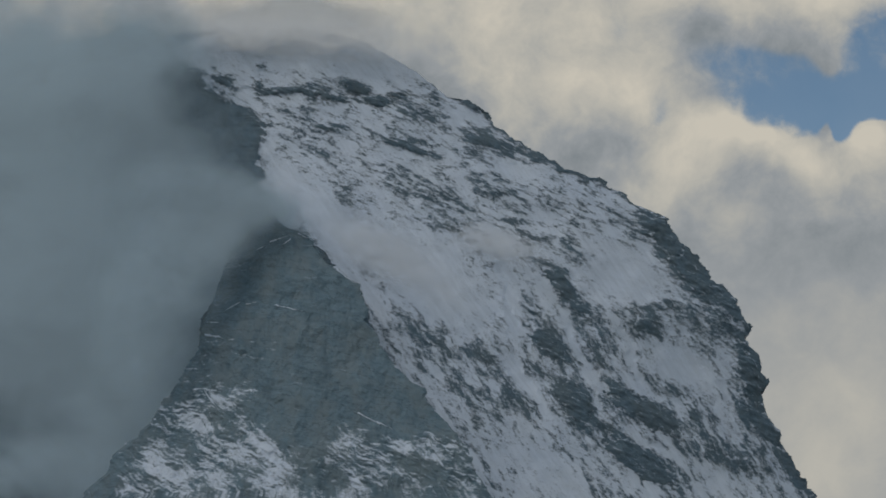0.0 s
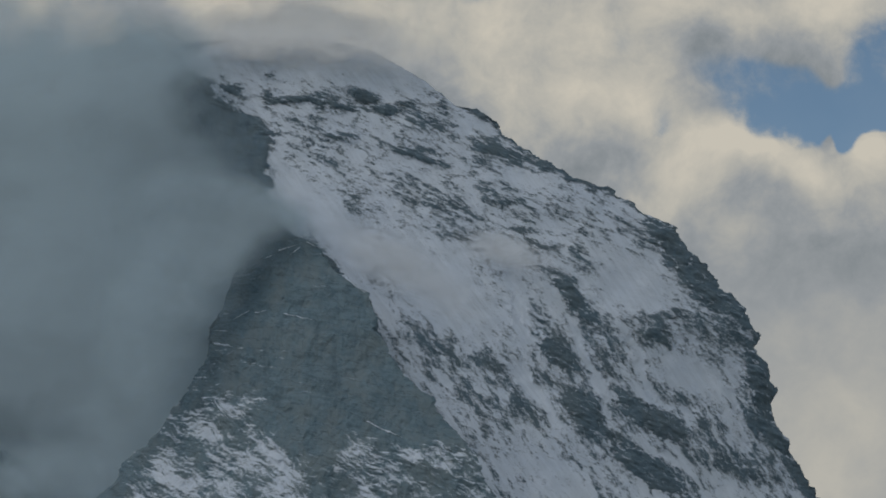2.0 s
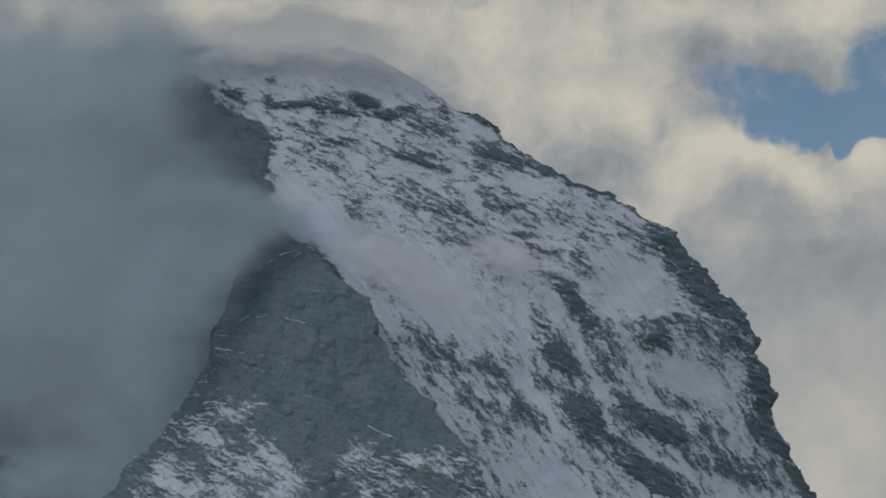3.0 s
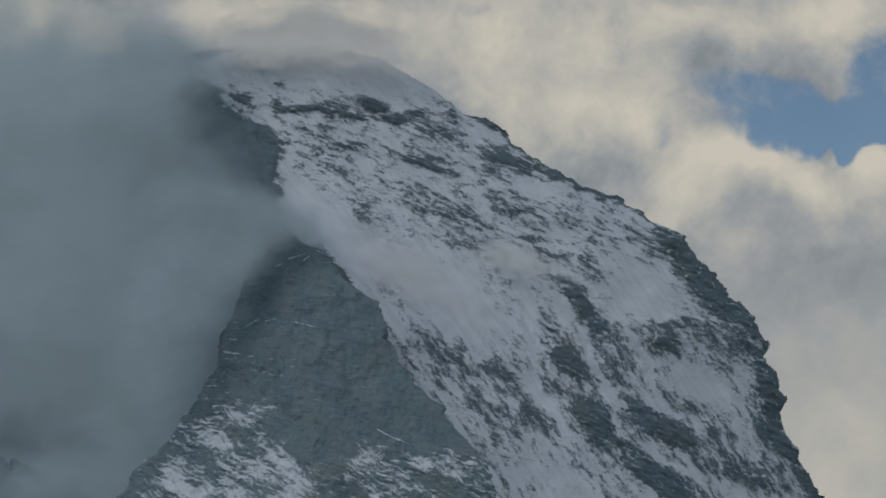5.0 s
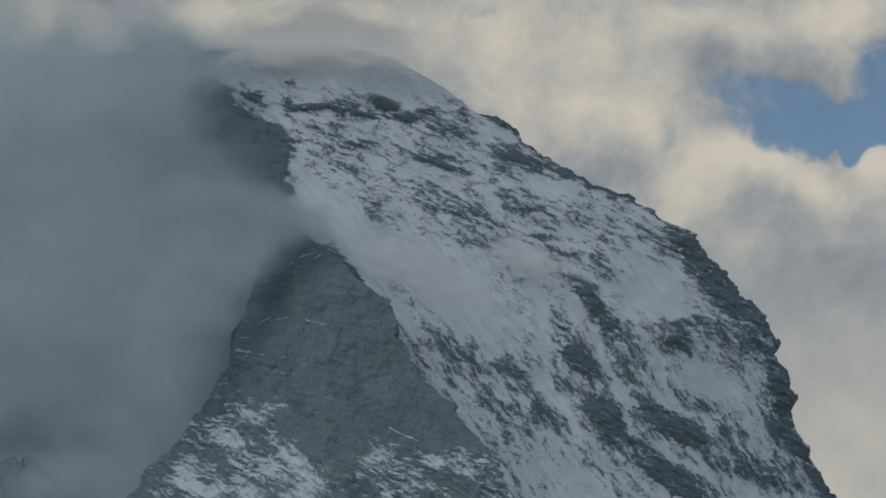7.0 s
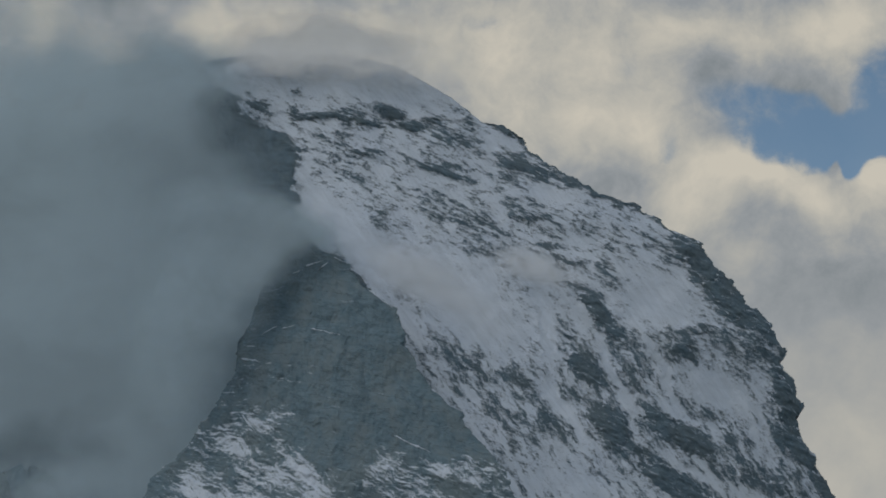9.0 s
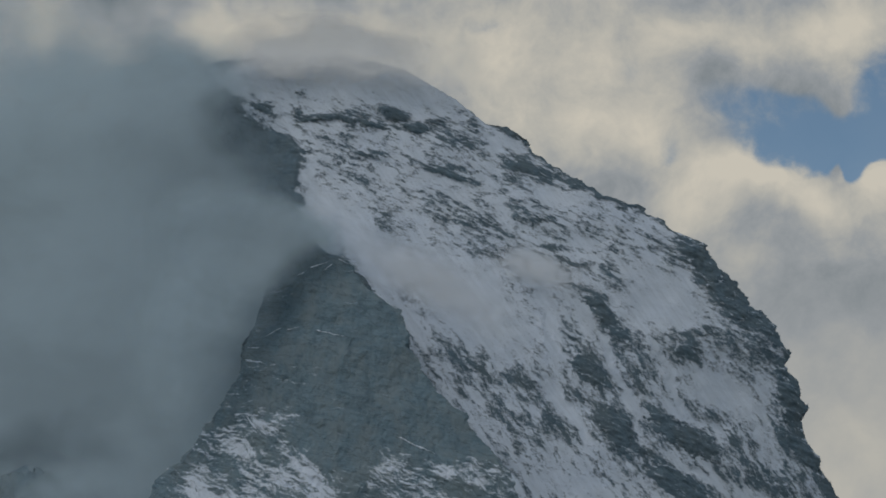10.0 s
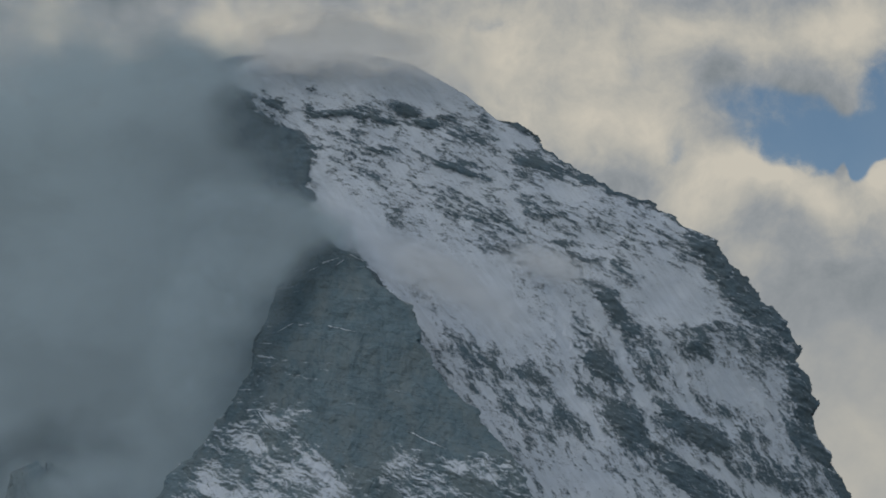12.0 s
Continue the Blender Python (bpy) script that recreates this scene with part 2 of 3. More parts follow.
def ground_material():
    m, n, o = surface("alpine_ground")
    pos = n.nodes.new("ShaderNodeNewGeometry").outputs["Position"]
    a1 = noise_tex(n, pos, 0.004, 6, 0.6)
    a2 = noise_tex(n, pos, 0.15, 5, 0.65)
    c = mix(n, smooth(n, a1, 0.4, 0.6), (0.10, 0.10, 0.075, 1), (0.21, 0.205, 0.20, 1))
    c = mix(n, smooth(n, a2, 0.3, 0.7, 0.0, 0.5), c, (0.06, 0.075, 0.04, 1))
    n.links.new(principled(n, c, 0.9, bumped(n, a2, 0.5, 0.6)), o.inputs[0])
    return m


# No haze is modelled; its blue, lifted tone is put into the slate colours.
MAT_FACE = rock_and_snow("snowy_slate", 24, (0.074, 0.128, 0.168, 1), (0.168, 0.242, 0.295, 1), (0.128, 0.172, 0.195, 1), 0.21, 0.85)
MAT_BUTTRESS = rock_and_snow("bare_slate", 12, (0.102, 0.172, 0.215, 1), (0.195, 0.280, 0.328, 1), (0.196, 0.250, 0.272, 1), 0.22, 0.36)
MAT_GROUND = ground_material()

# ---- noise on arrays ----


def lattice(ix, iy, seed):
    h = (ix * 374761393 + iy * 668265263 + seed * 974634777) & 0xFFFFFFFF
    h = ((h ^ (h >> 13)) * 1274126177) & 0xFFFFFFFF
    return ((h ^ (h >> 16)) & 0xFFFF) / 65535.0 * 2 * math.pi


def grad(x, y, seed):
    """Gradient noise of about -0.7 to 0.7."""
    x0, y0 = np.floor(x).astype(np.int64), np.floor(y).astype(np.int64)
    fx, fy = x - x0, y - y0
    u, v = fx * fx * fx * (fx * (fx * 6 - 15) + 10), fy * fy * fy * (fy * (fy * 6 - 15) + 10)
    c = []
    for dx, dy in ((0, 0), (1, 0), (0, 1), (1, 1)):
        g = lattice(x0 + dx, y0 + dy, seed)
        c.append(np.cos(g) * (fx - dx) + np.sin(g) * (fy - dy))
    return (c[0] * (1 - u) + c[1] * u) * (1 - v) + (c[2] * (1 - u) + c[3] * u) * v


def fbm(x, y, seed, octaves=5, gain=0.5):
    s, a, k = 0.0, 1.0, 1.0
    for i in range(octaves):
        s = s + a * grad(x * k + 17.3 * i, y * k - 9.1 * i, seed + i)
        x, y = 0.78 * x - 0.626 * y, 0.626 * x + 0.78 * y
        a, k = a * gain, k * 2.03
    return s


def ridged(x, y, seed, octaves=5, gain=0.5):
    s, a, k = 0.0, 1.0, 1.0
    for i in range(octaves):
        s = s + a * (1 - 2.2 * np.abs(grad(x * k + 5.7 * i, y * k + 3.3 * i, seed + i)))
        a, k = a * gain, k * 2.03
    return s / 1.9


def along(x, z, degrees):
    """Coordinates along and across a line that falls to the east by that angle."""
    t = radians(degrees)
    return x * math.cos(t) - z * math.sin(t), x * math.sin(t) + z * math.cos(t)


def marks(x, z, rows):
    """Patches (x, z, half length, half width, fall in degrees, strength), soft above and cut off below."""
    s = np.zeros_like(x)
    for cx, cz, w, h, turn, k in rows:
        u, v = along(x - cx, z - cz, turn)
        q = (u / w) ** 2 + (np.where(v < 0, 1.25, 0.9) * v / h) ** 2
        s = np.maximum(s, k * np.exp(-(q ** 1.3) * 0.6))
    return s


def step(x, lo, hi):
    t = np.clip((x - lo) / (hi - lo), 0, 1)
    return t * t * (3 - 2 * t)


def line(z, rows):
    pts = sorted(rows)
    return np.interp(z, [q[0] for q in pts], [q[1] for q in pts])


def sheet(name, points, material, parent, cover=None, label="", trim=False):
    """A grid of points (rows, columns, 3) as one smooth mesh."""
    r, c = points.shape[:2]
    me = bpy.data.meshes.new(name)
    i = np.arange((r - 1) * (c - 1))
    a0 = (i // (c - 1)) * c + i % (c - 1)
    quads = np.stack((a0, a0 + 1, a0 + c + 1, a0 + c), 1).astype(np.int32)
    if trim:
        quads = quads[cover.reshape(-1)[quads].max(1) > 0.01]
        used, flat_q = np.unique(quads, return_inverse=True)
        quads = flat_q.reshape(-1, 4).astype(np.int32)
        points, cover = points.reshape(-1, 3)[used], cover.reshape(-1)[used]
    me.vertices.add(points.size // 3)
    me.vertices.foreach_set("co", points.reshape(-1).astype(np.float32))
    me.loops.add(quads.size)
    me.loops.foreach_set("vertex_index", quads.reshape(-1))
    me.polygons.add(len(quads))
    me.polygons.foreach_set("loop_start", np.arange(len(quads), dtype=np.int32) * 4)
    me.polygons.foreach_set("loop_total", np.full(len(quads), 4, dtype=np.int32))
    me.polygons.foreach_set("use_smooth", np.ones(len(quads), dtype=bool))
    me.update(calc_edges=True)
    if cover is not None:
        at = me.attributes.new("cover", "FLOAT", "POINT")
        at.data.foreach_set("value", cover.reshape(-1).astype(np.float32))
    me.materials.append(material)
    ob = new(name, me)
    ob.parent = parent
    if label:
        tagged(ob, label)
    return ob


# ---- ground ----
gx = np.linspace(-9000, 9000, 181)
gX, gY = np.meshgrid(gx, gx + 2500)
gZ = 25 * fbm(gX / 900, gY / 900, 3, 5) - 12
ground = sheet("ground", np.stack((gX, gY, gZ), 2), MAT_GROUND, None)
tagged(ground, "brown alpine valley floor with grass and scree", "ground", kind="structure")

# ---- the mountain: outlines as (height, east) ----
SUMMIT = 1291.0
RIDGE = 4150.0
SKYLINE = [(1291, -193), (1286, -124), (1274, -81), (1250, -42), (1223, 0), (1201, 27), (1188, 48), (1181, 82), (1160, 103), (1137, 120), (1118, 150), (1100, 184), (1075, 218), (1061, 269), (1043, 294), (1020, 336), (1002, 366), (978, 382), (959, 395), (945, 411), (926, 428), (900, 446), (881, 469), (864, 474), (835, 500), (821, 489), (806, 489), (779, 504), (755, 515), (706, 513), (692, 523), (676, 538), (664, 534), (641, 547), (622, 559), (600, 569), (480, 640), (250, 900), (0, 1300)]
ARETE = [(1291, -262), (1290, -296), (1285, -343), (1276, -377), (1256, -374), (1214, -350), (1179, -321), (1155, -265), (1124, -236), (1085, -252), (1049, -234), (1007, -234), (965, -200), (937, -158), (874, -108), (820, -75), (751, -51), (699, -19), (640, 12), (564, 43), (300, 170), (0, 260)]
WEST = [(1291, -296), (1290, -298), (1287, -345), (1279, -380), (1255, -424), (1219, -479), (1170, -508), (1100, -541), (995, -572), (840, -643), (602, -819), (300, -1000), (0, -1400)]
BUTTRESS_WEST = [(984, -226), (966, -240), (945, -250), (922, -258), (900, -265), (863, -278), (828, -289), (794, -300), (764, -306), (734, -314), (700, -336), (675, -346), (646, -363), (625, -381), (617, -398), (601, -410), (581, -413), (567, -425), (553, -437), (300, -640), (0, -900)]
BUTTRESS_EAST = [(971, -222), (958, -210), (940, -194), (930, -182), (924, -168), (917, -155), (905, -144), (880, -129), (868, -113), (850, -96), (842, -78), (816, -73), (781, -64), (748, -48), (718, -30), (697, -7), (685, 11), (660, 21), (636, 41), (616, 59), (588, 72), (568, 79), (548, 90), (300, 260), (0, 420)]
BANDS = [(-203, 1183, 40, 6, 3, 1.2), (-139, 1176, 44, 7, 8, 1.2), (-96, 1195, 19, 10, 20, 1.6), (-65, 1168, 19, 8, 15, 1.6),
    (-29, 1178, 14, 6, 15, 1.2), (22, 1175, 24, 12, 10, 0.8), (5, 1148, 44, 10, 25, 0.7), (-238, 1225, 11, 6, 10, 1.1),
    (-241, 1192, 10, 14, 60, 0.8), (-126, 1120, 28, 8, 15, 1.0), (-20, 1099, 44, 10, 22, 1.0), (95, 1169, 36, 8, 25, 1.4),
    (107, 1110, 44, 16, 30, 1.2), (103, 1082, 32, 10, 20, 0.8), (171, 1099, 48, 10, 30, 1.0), (235, 1066, 48, 8, 15, 0.8)]
RIBS = [(-103, 1009, 28, 13, 45, 0.7), (5, 1019, 48, 24, 30, 0.8), (64, 998, 28, 14, 20, 0.8), (38, 969, 32, 12, 10, 0.7),
    (119, 1025, 28, 7, 20, 0.9), (147, 966, 32, 13, 35, 0.8), (181, 953, 10, 6, 45, 0.9), (226, 933, 24, 13, 45, 0.7),
    (220, 988, 8, 11, 60, 0.7), (216, 870, 50, 15, 53, 1.4), (161, 841, 20, 8, 65, 1.0), (184, 785, 37, 16, 45, 1.2),
    (120, 862, 40, 10, 70, 0.5), (337, 818, 22, 18, 0, 1.1), (329, 843, 20, 8, 10, 0.8), (368, 855, 20, 7, -10, 0.9)]
FLANK = [(366, 970, 54, 25, 44, 1.6), (408, 905, 62, 27, 50, 1.4), (451, 873, 36, 14, 35, 1.2), (423, 836, 48, 20, 25, 0.6),
    (471, 822, 48, 11, 45, 0.7), (486, 762, 56, 22, 75, 1.0), (514, 687, 48, 20, 45, 1.1), (546, 628, 32, 18, 55, 1.0),
    (330, 690, 52, 18, 28, 1.2), (307, 707, 24, 12, 20, 0.8), (223, 696, 36, 24, 55, 1.3), (318, 614, 60, 20, 30, 0.9),
    (449, 634, 50, 18, 24, 0.7), (397, 700, 24, 8, 55, 0.8), (255, 659, 24, 12, 20, 0.8)]
LOWER = [(21, 778, 40, 18, 30, 0.8), (94, 766, 36, 19, 10, 0.8), (117, 732, 28, 8, 10, 0.9), (141, 699, 36, 12, 50, 0.9),
    (60, 706, 44, 20, 35, 0.7), (251, 790, 24, 20, 30, 0.8), (267, 756, 24, 14, 20, 0.7), (172, 744, 26, 11, 30, 0.9),
    (376, 729, 40, 16, 25, 0.6), (5, 808, 20, 8, 60, 0.7), (309, 992, 32, 8, 25, 0.7), (199, 1005, 36, 11, 25, 0.5),
    (-54, 1049, 32, 11, 20, 0.6), (-187, 1061, 24, 11, 50, 0.4), (400, 792, 44, 16, 30, 0.6)]
CREST = [(-292, 1195, 20, 10, 40, 1.0), (-254, 1130, 27, 11, 60, 1.0), (-245, 1085, 22, 8, 80, 0.9), (-339, 1209, 20, 7, 40, 0.8),
    (-304, 1175, 19, 6, 30, 0.8), (-227, 1045, 16, 8, 60, 0.5), (-154, 1092, 32, 11, 40, 0.3), (-86, 972, 32, 11, 50, 0.3)]
DRIFTS = [(-152, 987, 88, 36, 40, 1.0), (13, 882, 96, 48, 40, 1.0), (306, 901, 48, 40, 20, 0.9), (70, 822, 56, 24, 0, 0.7),
    (250, 737, 48, 8, 55, 1.0), (154, 717, 64, 7, 52, 1.0), (178, 589, 72, 20, 45, 0.8), (454, 722, 48, 7, 60, 0.9),
    (386, 764, 48, 24, 20, 0.7), (-192, 1247, 136, 24, 10, 0.6), (141, 1069, 40, 11, 20, 1.0), (56, 1150, 20, 11, 40, 0.9),
    (329, 640, 48, 5, 28, 0.8), (240, 745, 88, 7, 72, 1.1), (131, 826, 76, 7, 83, 0.9), (310, 776, 64, 6, 65, 0.9)]
BUTTRESS_SNOW = [(-271, 673, 19, 6, 55, 0.8), (-346, 613, 14, 6, 10, 0.8), (-350, 580, 22, 10, 58, 0.9), (-240, 684, 27, 7, 15, 0.6),
    (-198, 576, 60, 26, 35, 0.6), (-63, 580, 56, 18, 35, 0.6), (-288, 572, 32, 13, 40, 0.5), (-189, 890, 24, 6, 60, 0.4),
    (-3, 596, 40, 11, 25, 0.6), (-124, 612, 48, 10, 30, 0.5), (-18, 558, 32, 11, 30, 0.5), (-174, 803, 24, 4, 18, 0.4)]


def arete_depth(z):
    return RIDGE - np.maximum(0, SUMMIT - z) * 0.42


def heights(top, fine, low):
    """Levels from the ground up: wide apart at the foot, close where the cliffs show."""
    foot = np.linspace(-20, low, 36)[:-1]
    return np.concatenate((foot, np.arange(low, top, fine), [top]))


def jag(z, seed, size):
    return size * (fbm(z / 26, z * 0 + 0.5, seed, 5, 0.72))


def broken(u, v, seed):
    """Splintered ground: long along u, thin across it, down to the size of boulders."""
    return fbm(u / 27, v / 9.5, seed, 5, 0.66)


def ledges(x, z, dip, seed):
    """Tilted beds of rock that stand out and step back, in metres."""
    u, v = along(x, z, dip)
    return 2.3 * fbm(u / 30, v / 9.5, seed, 5, 0.60)


def overhang(x, z, dip, seed):
    """Where the beds lean out over what lies below, so that no snow holds; about -2 to 2."""
    d = (ledges(x, z + 1.3, dip, seed) - ledges(x, z - 1.3, dip, seed)) / 2.6
    return np.clip(d / 0.5, -2.6, 2.6)


def face_relief(x, z):
    """How far the east face stands out, in metres, and the snow that lies on it."""
    wx = x + 14 * fbm(x / 60, z / 60, 40, 4) + 5 * fbm(x / 14, z / 11, 42, 3)
    wz = z + 14 * fbm(x / 60, z / 60, 50, 4) + 5 * fbm(x / 14, z / 11, 52, 3)
    high = step(z + 0.25 * x, 830, 1040)
    bx, bz = x + 0.4 * (wx - x), z + 0.4 * (wz - z)
    u1, v1 = along(bx, bz, 59)
    u2, v2 = along(bx, bz, 25)
    gully = fbm(v1 / 26, u1 / 190, 60, 4, 0.6)
    trough = fbm(v1 / 30, u1 / 190, 60, 2, 0.4)
    tx, tz = x + 4 * fbm(x / 9, z / 8, 44, 3), z + 4 * fbm(x / 9, z / 8, 54, 3)
    beds, lean = ledges(tx, tz, 24, 70), overhang(tx, tz, 24, 70)
    cross, tilt = ledges(tx, tz, 57, 73), overhang(tx, tz, 57, 73)
    lean = lean * (0.6 + 0.4 * high) + 0.5 * tilt * (1 - high)
    splint = broken(u1 * 0.9, v1, 75) * (1 - high) + broken(u2, v2, 77) * high
    broad = fbm(x / 110, z / 90, 88, 3, 0.5)
    rock = np.maximum.reduce([k * marks(wx, wz, q) for k, q in ((1.0, BANDS), (0.88, RIBS), (1.0, FLANK), (0.75, LOWER), (1.3, CREST))])
    drift = np.minimum(1, marks(wx, wz, DRIFTS))
    rock = rock * (1 - 0.6 * drift)
    bare = step(rock - 0.3 * splint, 0.15, 0.9)
    relief = 7 * broad + 3.5 * trough * (1 - high) * (1 - 0.6 * drift) + 4.5 * rock + (0.25 + 0.75 * bare) * beds + (0.1 + 0.5 * bare) * cross * (1 - high) - 2 * drift
    cover = 0.675 - 0.48 * rock - 0.4 * np.maximum(0, rock - 1) - 0.24 * gully * (1 - 0.8 * high) * (1 - 0.7 * drift) - 0.20 * broad + 0.26 * drift
    cover = cover - (0.13 + 0.11 * bare - 0.07 * drift) * lean - (0.42 - 0.22 * drift) * splint
    cover = cover + high * (0.045 + 0.16 * step(z, 1190, 1240))
    return relief, cover


mountain = new("mountain")
tagged(mountain, "steep slate mountain peak dusted with fresh snow", "mountain", kind="thing")
LOW = 540.0
zs = heights(SUMMIT, 1.3, LOW)
xe, xr, xw = line(zs, ARETE), line(zs, SKYLINE), line(zs, WEST)
xe = np.clip(xe, xw + 1, xr - 1)
jag_e, jag_r = jag(zs, 11, 12) * step(SUMMIT - zs, 40, 110), jag(zs, 12, 11) * step(SUMMIT - zs, 60, 140)


def softened(v, z, reach):
    """An outline without its small teeth, for the lie of the ground behind it."""
    grid = np.linspace(z[0], z[-1], 700)
    k = np.exp(-np.linspace(-2.5, 2.5, 2 * reach + 1) ** 2)
    w = np.convolve(np.pad(np.interp(grid, z, v), reach, mode="edge"), k / k.sum(), "valid")
    return np.interp(z, grid, w)


xe_s, xr_s = softened(xe, zs, 30), softened(xr, zs, 30)
# snow face, from the arete back to the skyline
cols = 960
t = np.linspace(0, 1, cols)[None, :]
X = xe[:, None] + t * (xr - xe)[:, None] + jag_e[:, None] * (1 - t) ** 14 + jag_r[:, None] * t ** 20
Z = np.repeat(zs[:, None], cols, 1)
relief, cover = face_relief(X, Z)
Z = Z + 7 * fbm(X / 16, 0 * X + 0.4, 135, 5, 0.62) * t ** 40 * step(X, -60, 60)
s = np.clip((X - xe_s[:, None]) / np.maximum(20, xr_s - xe_s)[:, None], -0.1, 1.1)
Y = arete_depth(Z) * (1 - s) + RIDGE * s - 26 * np.sin(np.clip(s, 0, 1) * math.pi) - relief
X_FACE, Y_FACE = X, Y
edge_e, edge_r = np.stack((X[:, 0], Y[:, 0]), 1), np.stack((X[:, -1], Y[:, -1]), 1)
arete_edge = step(26 - (X - xe[:, None]), 0, 26) * step(Z, 930, 1000) * (0.5 + fbm(X / 14, Z / 14, 130, 3))
near_edge = step(t, 0.972, 0.995) * step(X, 30, 110)
cover = cover - 0.42 * near_edge - 0.55 * arete_edge
sheet("snow_face", np.stack((X, Y, Z), 2), MAT_FACE, mountain, cover, "snow-streaked slate face with bare ribs")
# shaded west face, bare and steep
cols = 260
t = np.linspace(0, 1, cols)[None, :]
X = xw[:, None] + t * (xe - xw)[:, None] + (edge_e[:, 0] - xe)[:, None] * t ** 14
Z = np.repeat(zs[:, None], cols, 1)
rel = 9 * fbm(X / 50, Z / 80, 90, 5, 0.55) * step(t, 0, 0.1) * step(1 - t, 0, 0.06)
Y = RIDGE * (1 - t) + arete_depth(Z) * t - 12 * np.sin(t * math.pi) - rel + (edge_e[:, 1:] - arete_depth(Z)) * t ** 14
cov = 0.02 + 0.35 * fbm(X / 20, Z / 12, 97, 4) + 0.8 * step(Z, SUMMIT - 34, SUMMIT - 16)
sheet("shaded_face", np.stack((X, Y, Z), 2), MAT_FACE, mountain, cov, "dark bare slate face in mist")
# rear face
cols = 120
t = np.linspace(0, 1, cols)[None, :]
zr = zs[::4] if zs[::4][-1] == zs[-1] else np.append(zs[::4], zs[-1])
xr4, xw4 = np.interp(zr, zs, edge_r[:, 0]), np.interp(zr, zs, xw)
X = xr4[:, None] + t * (xw4 - xr4)[:, None]
Z = np.repeat(zr[:, None], cols, 1) - 5.0
Y = np.interp(zr, zs, edge_r[:, 1])[:, None] * (1 - t) + RIDGE * t + np.sin(t * math.pi) ** 0.8 * (SUMMIT - Z) * 0.55 + 20 * ridged(X / 120, Z / 150, 99, 5) * step(t, 0, 0.05) * step(1 - t, 0, 0.05)
sheet("rear_face", np.stack((X, Y, Z), 2), MAT_FACE, mountain, 0.85 + 0.5 * fbm(X / 60, Z / 40, 98, 4), "snowy rear slope")

face_x, face_y = X_FACE, Y_FACE


def on_grid(gx_, gy_, levels, x, z):
    """Depth of a sheet at places (x, z), by its grid of columns on each level."""
    row = np.clip(np.searchsorted(levels, z) - 1, 0, len(levels) - 2)
    f = np.clip((z - levels[row]) / (levels[row + 1] - levels[row]), 0, 1)
    flat_r, out_y = row.reshape(-1), np.zeros(x.size)
    for r_ in np.unique(flat_r):
        k = np.nonzero(flat_r == r_)[0]
        xx = x.reshape(-1)[k]
        a_, b_ = np.interp(xx, gx_[r_], gy_[r_]), np.interp(xx, gx_[r_ + 1], gy_[r_ + 1])
        out_y[k] = a_ + (b_ - a_) * f.reshape(-1)[k]
    return out_y.reshape(x.shape)


def rock_rib(x, z, length, wide, fall, proud, label):
    """A bare rib or slab that stands out of the snow."""
    u, v = np.meshgrid(np.linspace(-1.25, 1.25, int(length / 0.9) + 8), np.linspace(-1.25, 1.25, int(wide / 0.9) + 8))
    t_ = radians(-fall)
    X_ = x + length * u * math.cos(t_) - wide * v * math.sin(t_)
    Z_ = z + length * u * math.sin(t_) + wide * v * math.cos(t_)
    rough = fbm(X_ / 22, Z_ / 16, 401, 5, 0.62)
    body = 1 - (np.abs(u) ** 2.4 + np.abs(v) ** 2.4) + 0.95 * rough
    beds = ledges(X_, Z_, 24, 70)
    lift = 0.5 * proud * np.clip(body, -1.2, 0.3) + 1.3 * beds + 1.0 * fbm(X_ / 5, Z_ / 4, 421, 3, 0.6)
    rim_x = np.interp(Z_, zs, edge_r[:, 0])
    lift = lift * step(rim_x - X_, 0, 10) - 3 * step(X_ - rim_x, -4, 4)
    X_ = np.minimum(X_, rim_x - 0.6)
    Y_ = on_grid(face_x, face_y, zs, X_, Z_) - lift
    cov_ = 0.16 - 0.20 * rough - 0.22 * overhang(X_, Z_, 24, 70) + 0.35 * step(0.3 - body, 0, 0.5)
    return sheet("rock_rib", np.stack((X_, Y_, Z_), 2), MAT_FACE, mountain, cov_, label)


rock_rib(216, 870, 45, 12, 53, 7, "dark narrow slate rib between snow gullies")
rock_rib(186, 784, 32, 12, 45, 5, "dark slate slab on the snow face")
rock_rib(223, 696, 32, 19, 55, 6, "dark slate slab on the snow face")
rock_rib(328, 689, 58, 18, 28, 7, "broad dark slate slab under thin snow")
rock_rib(318, 612, 56, 19, 30, 6, "broad dark slate slab under thin snow")
rock_rib(362, 979, 42, 18, 42, 7, "black slate crag on the skyline shoulder")
rock_rib(403, 914, 48, 13, 48, 6, "black slate crag on the skyline shoulder")
rock_rib(453, 877, 29, 10, 35, 6, "black slate crag on the skyline shoulder")
rock_rib(-96, 1195, 18, 7, 20, 5, "dark slate band under the summit snow")
rock_rib(-65, 1168, 18, 6, 15, 5, "dark slate band under the summit snow")
rock_rib(-190, 1184, 32, 5, 3, 4, "dark slate band under the summit snow")
rock_rib(95, 1167, 29, 6, 25, 5, "dark slate crag on the skyline")
rock_rib(337, 820, 18, 12, 5, 5, "dark slate slab on the snow face")
rock_rib(513, 682, 36, 13, 45, 6, "dark slate crag on the skyline")
rock_rib(490, 762, 40, 13, 78, 6, "dark slate crag on the skyline")

# ---- the rock buttress before the face ----


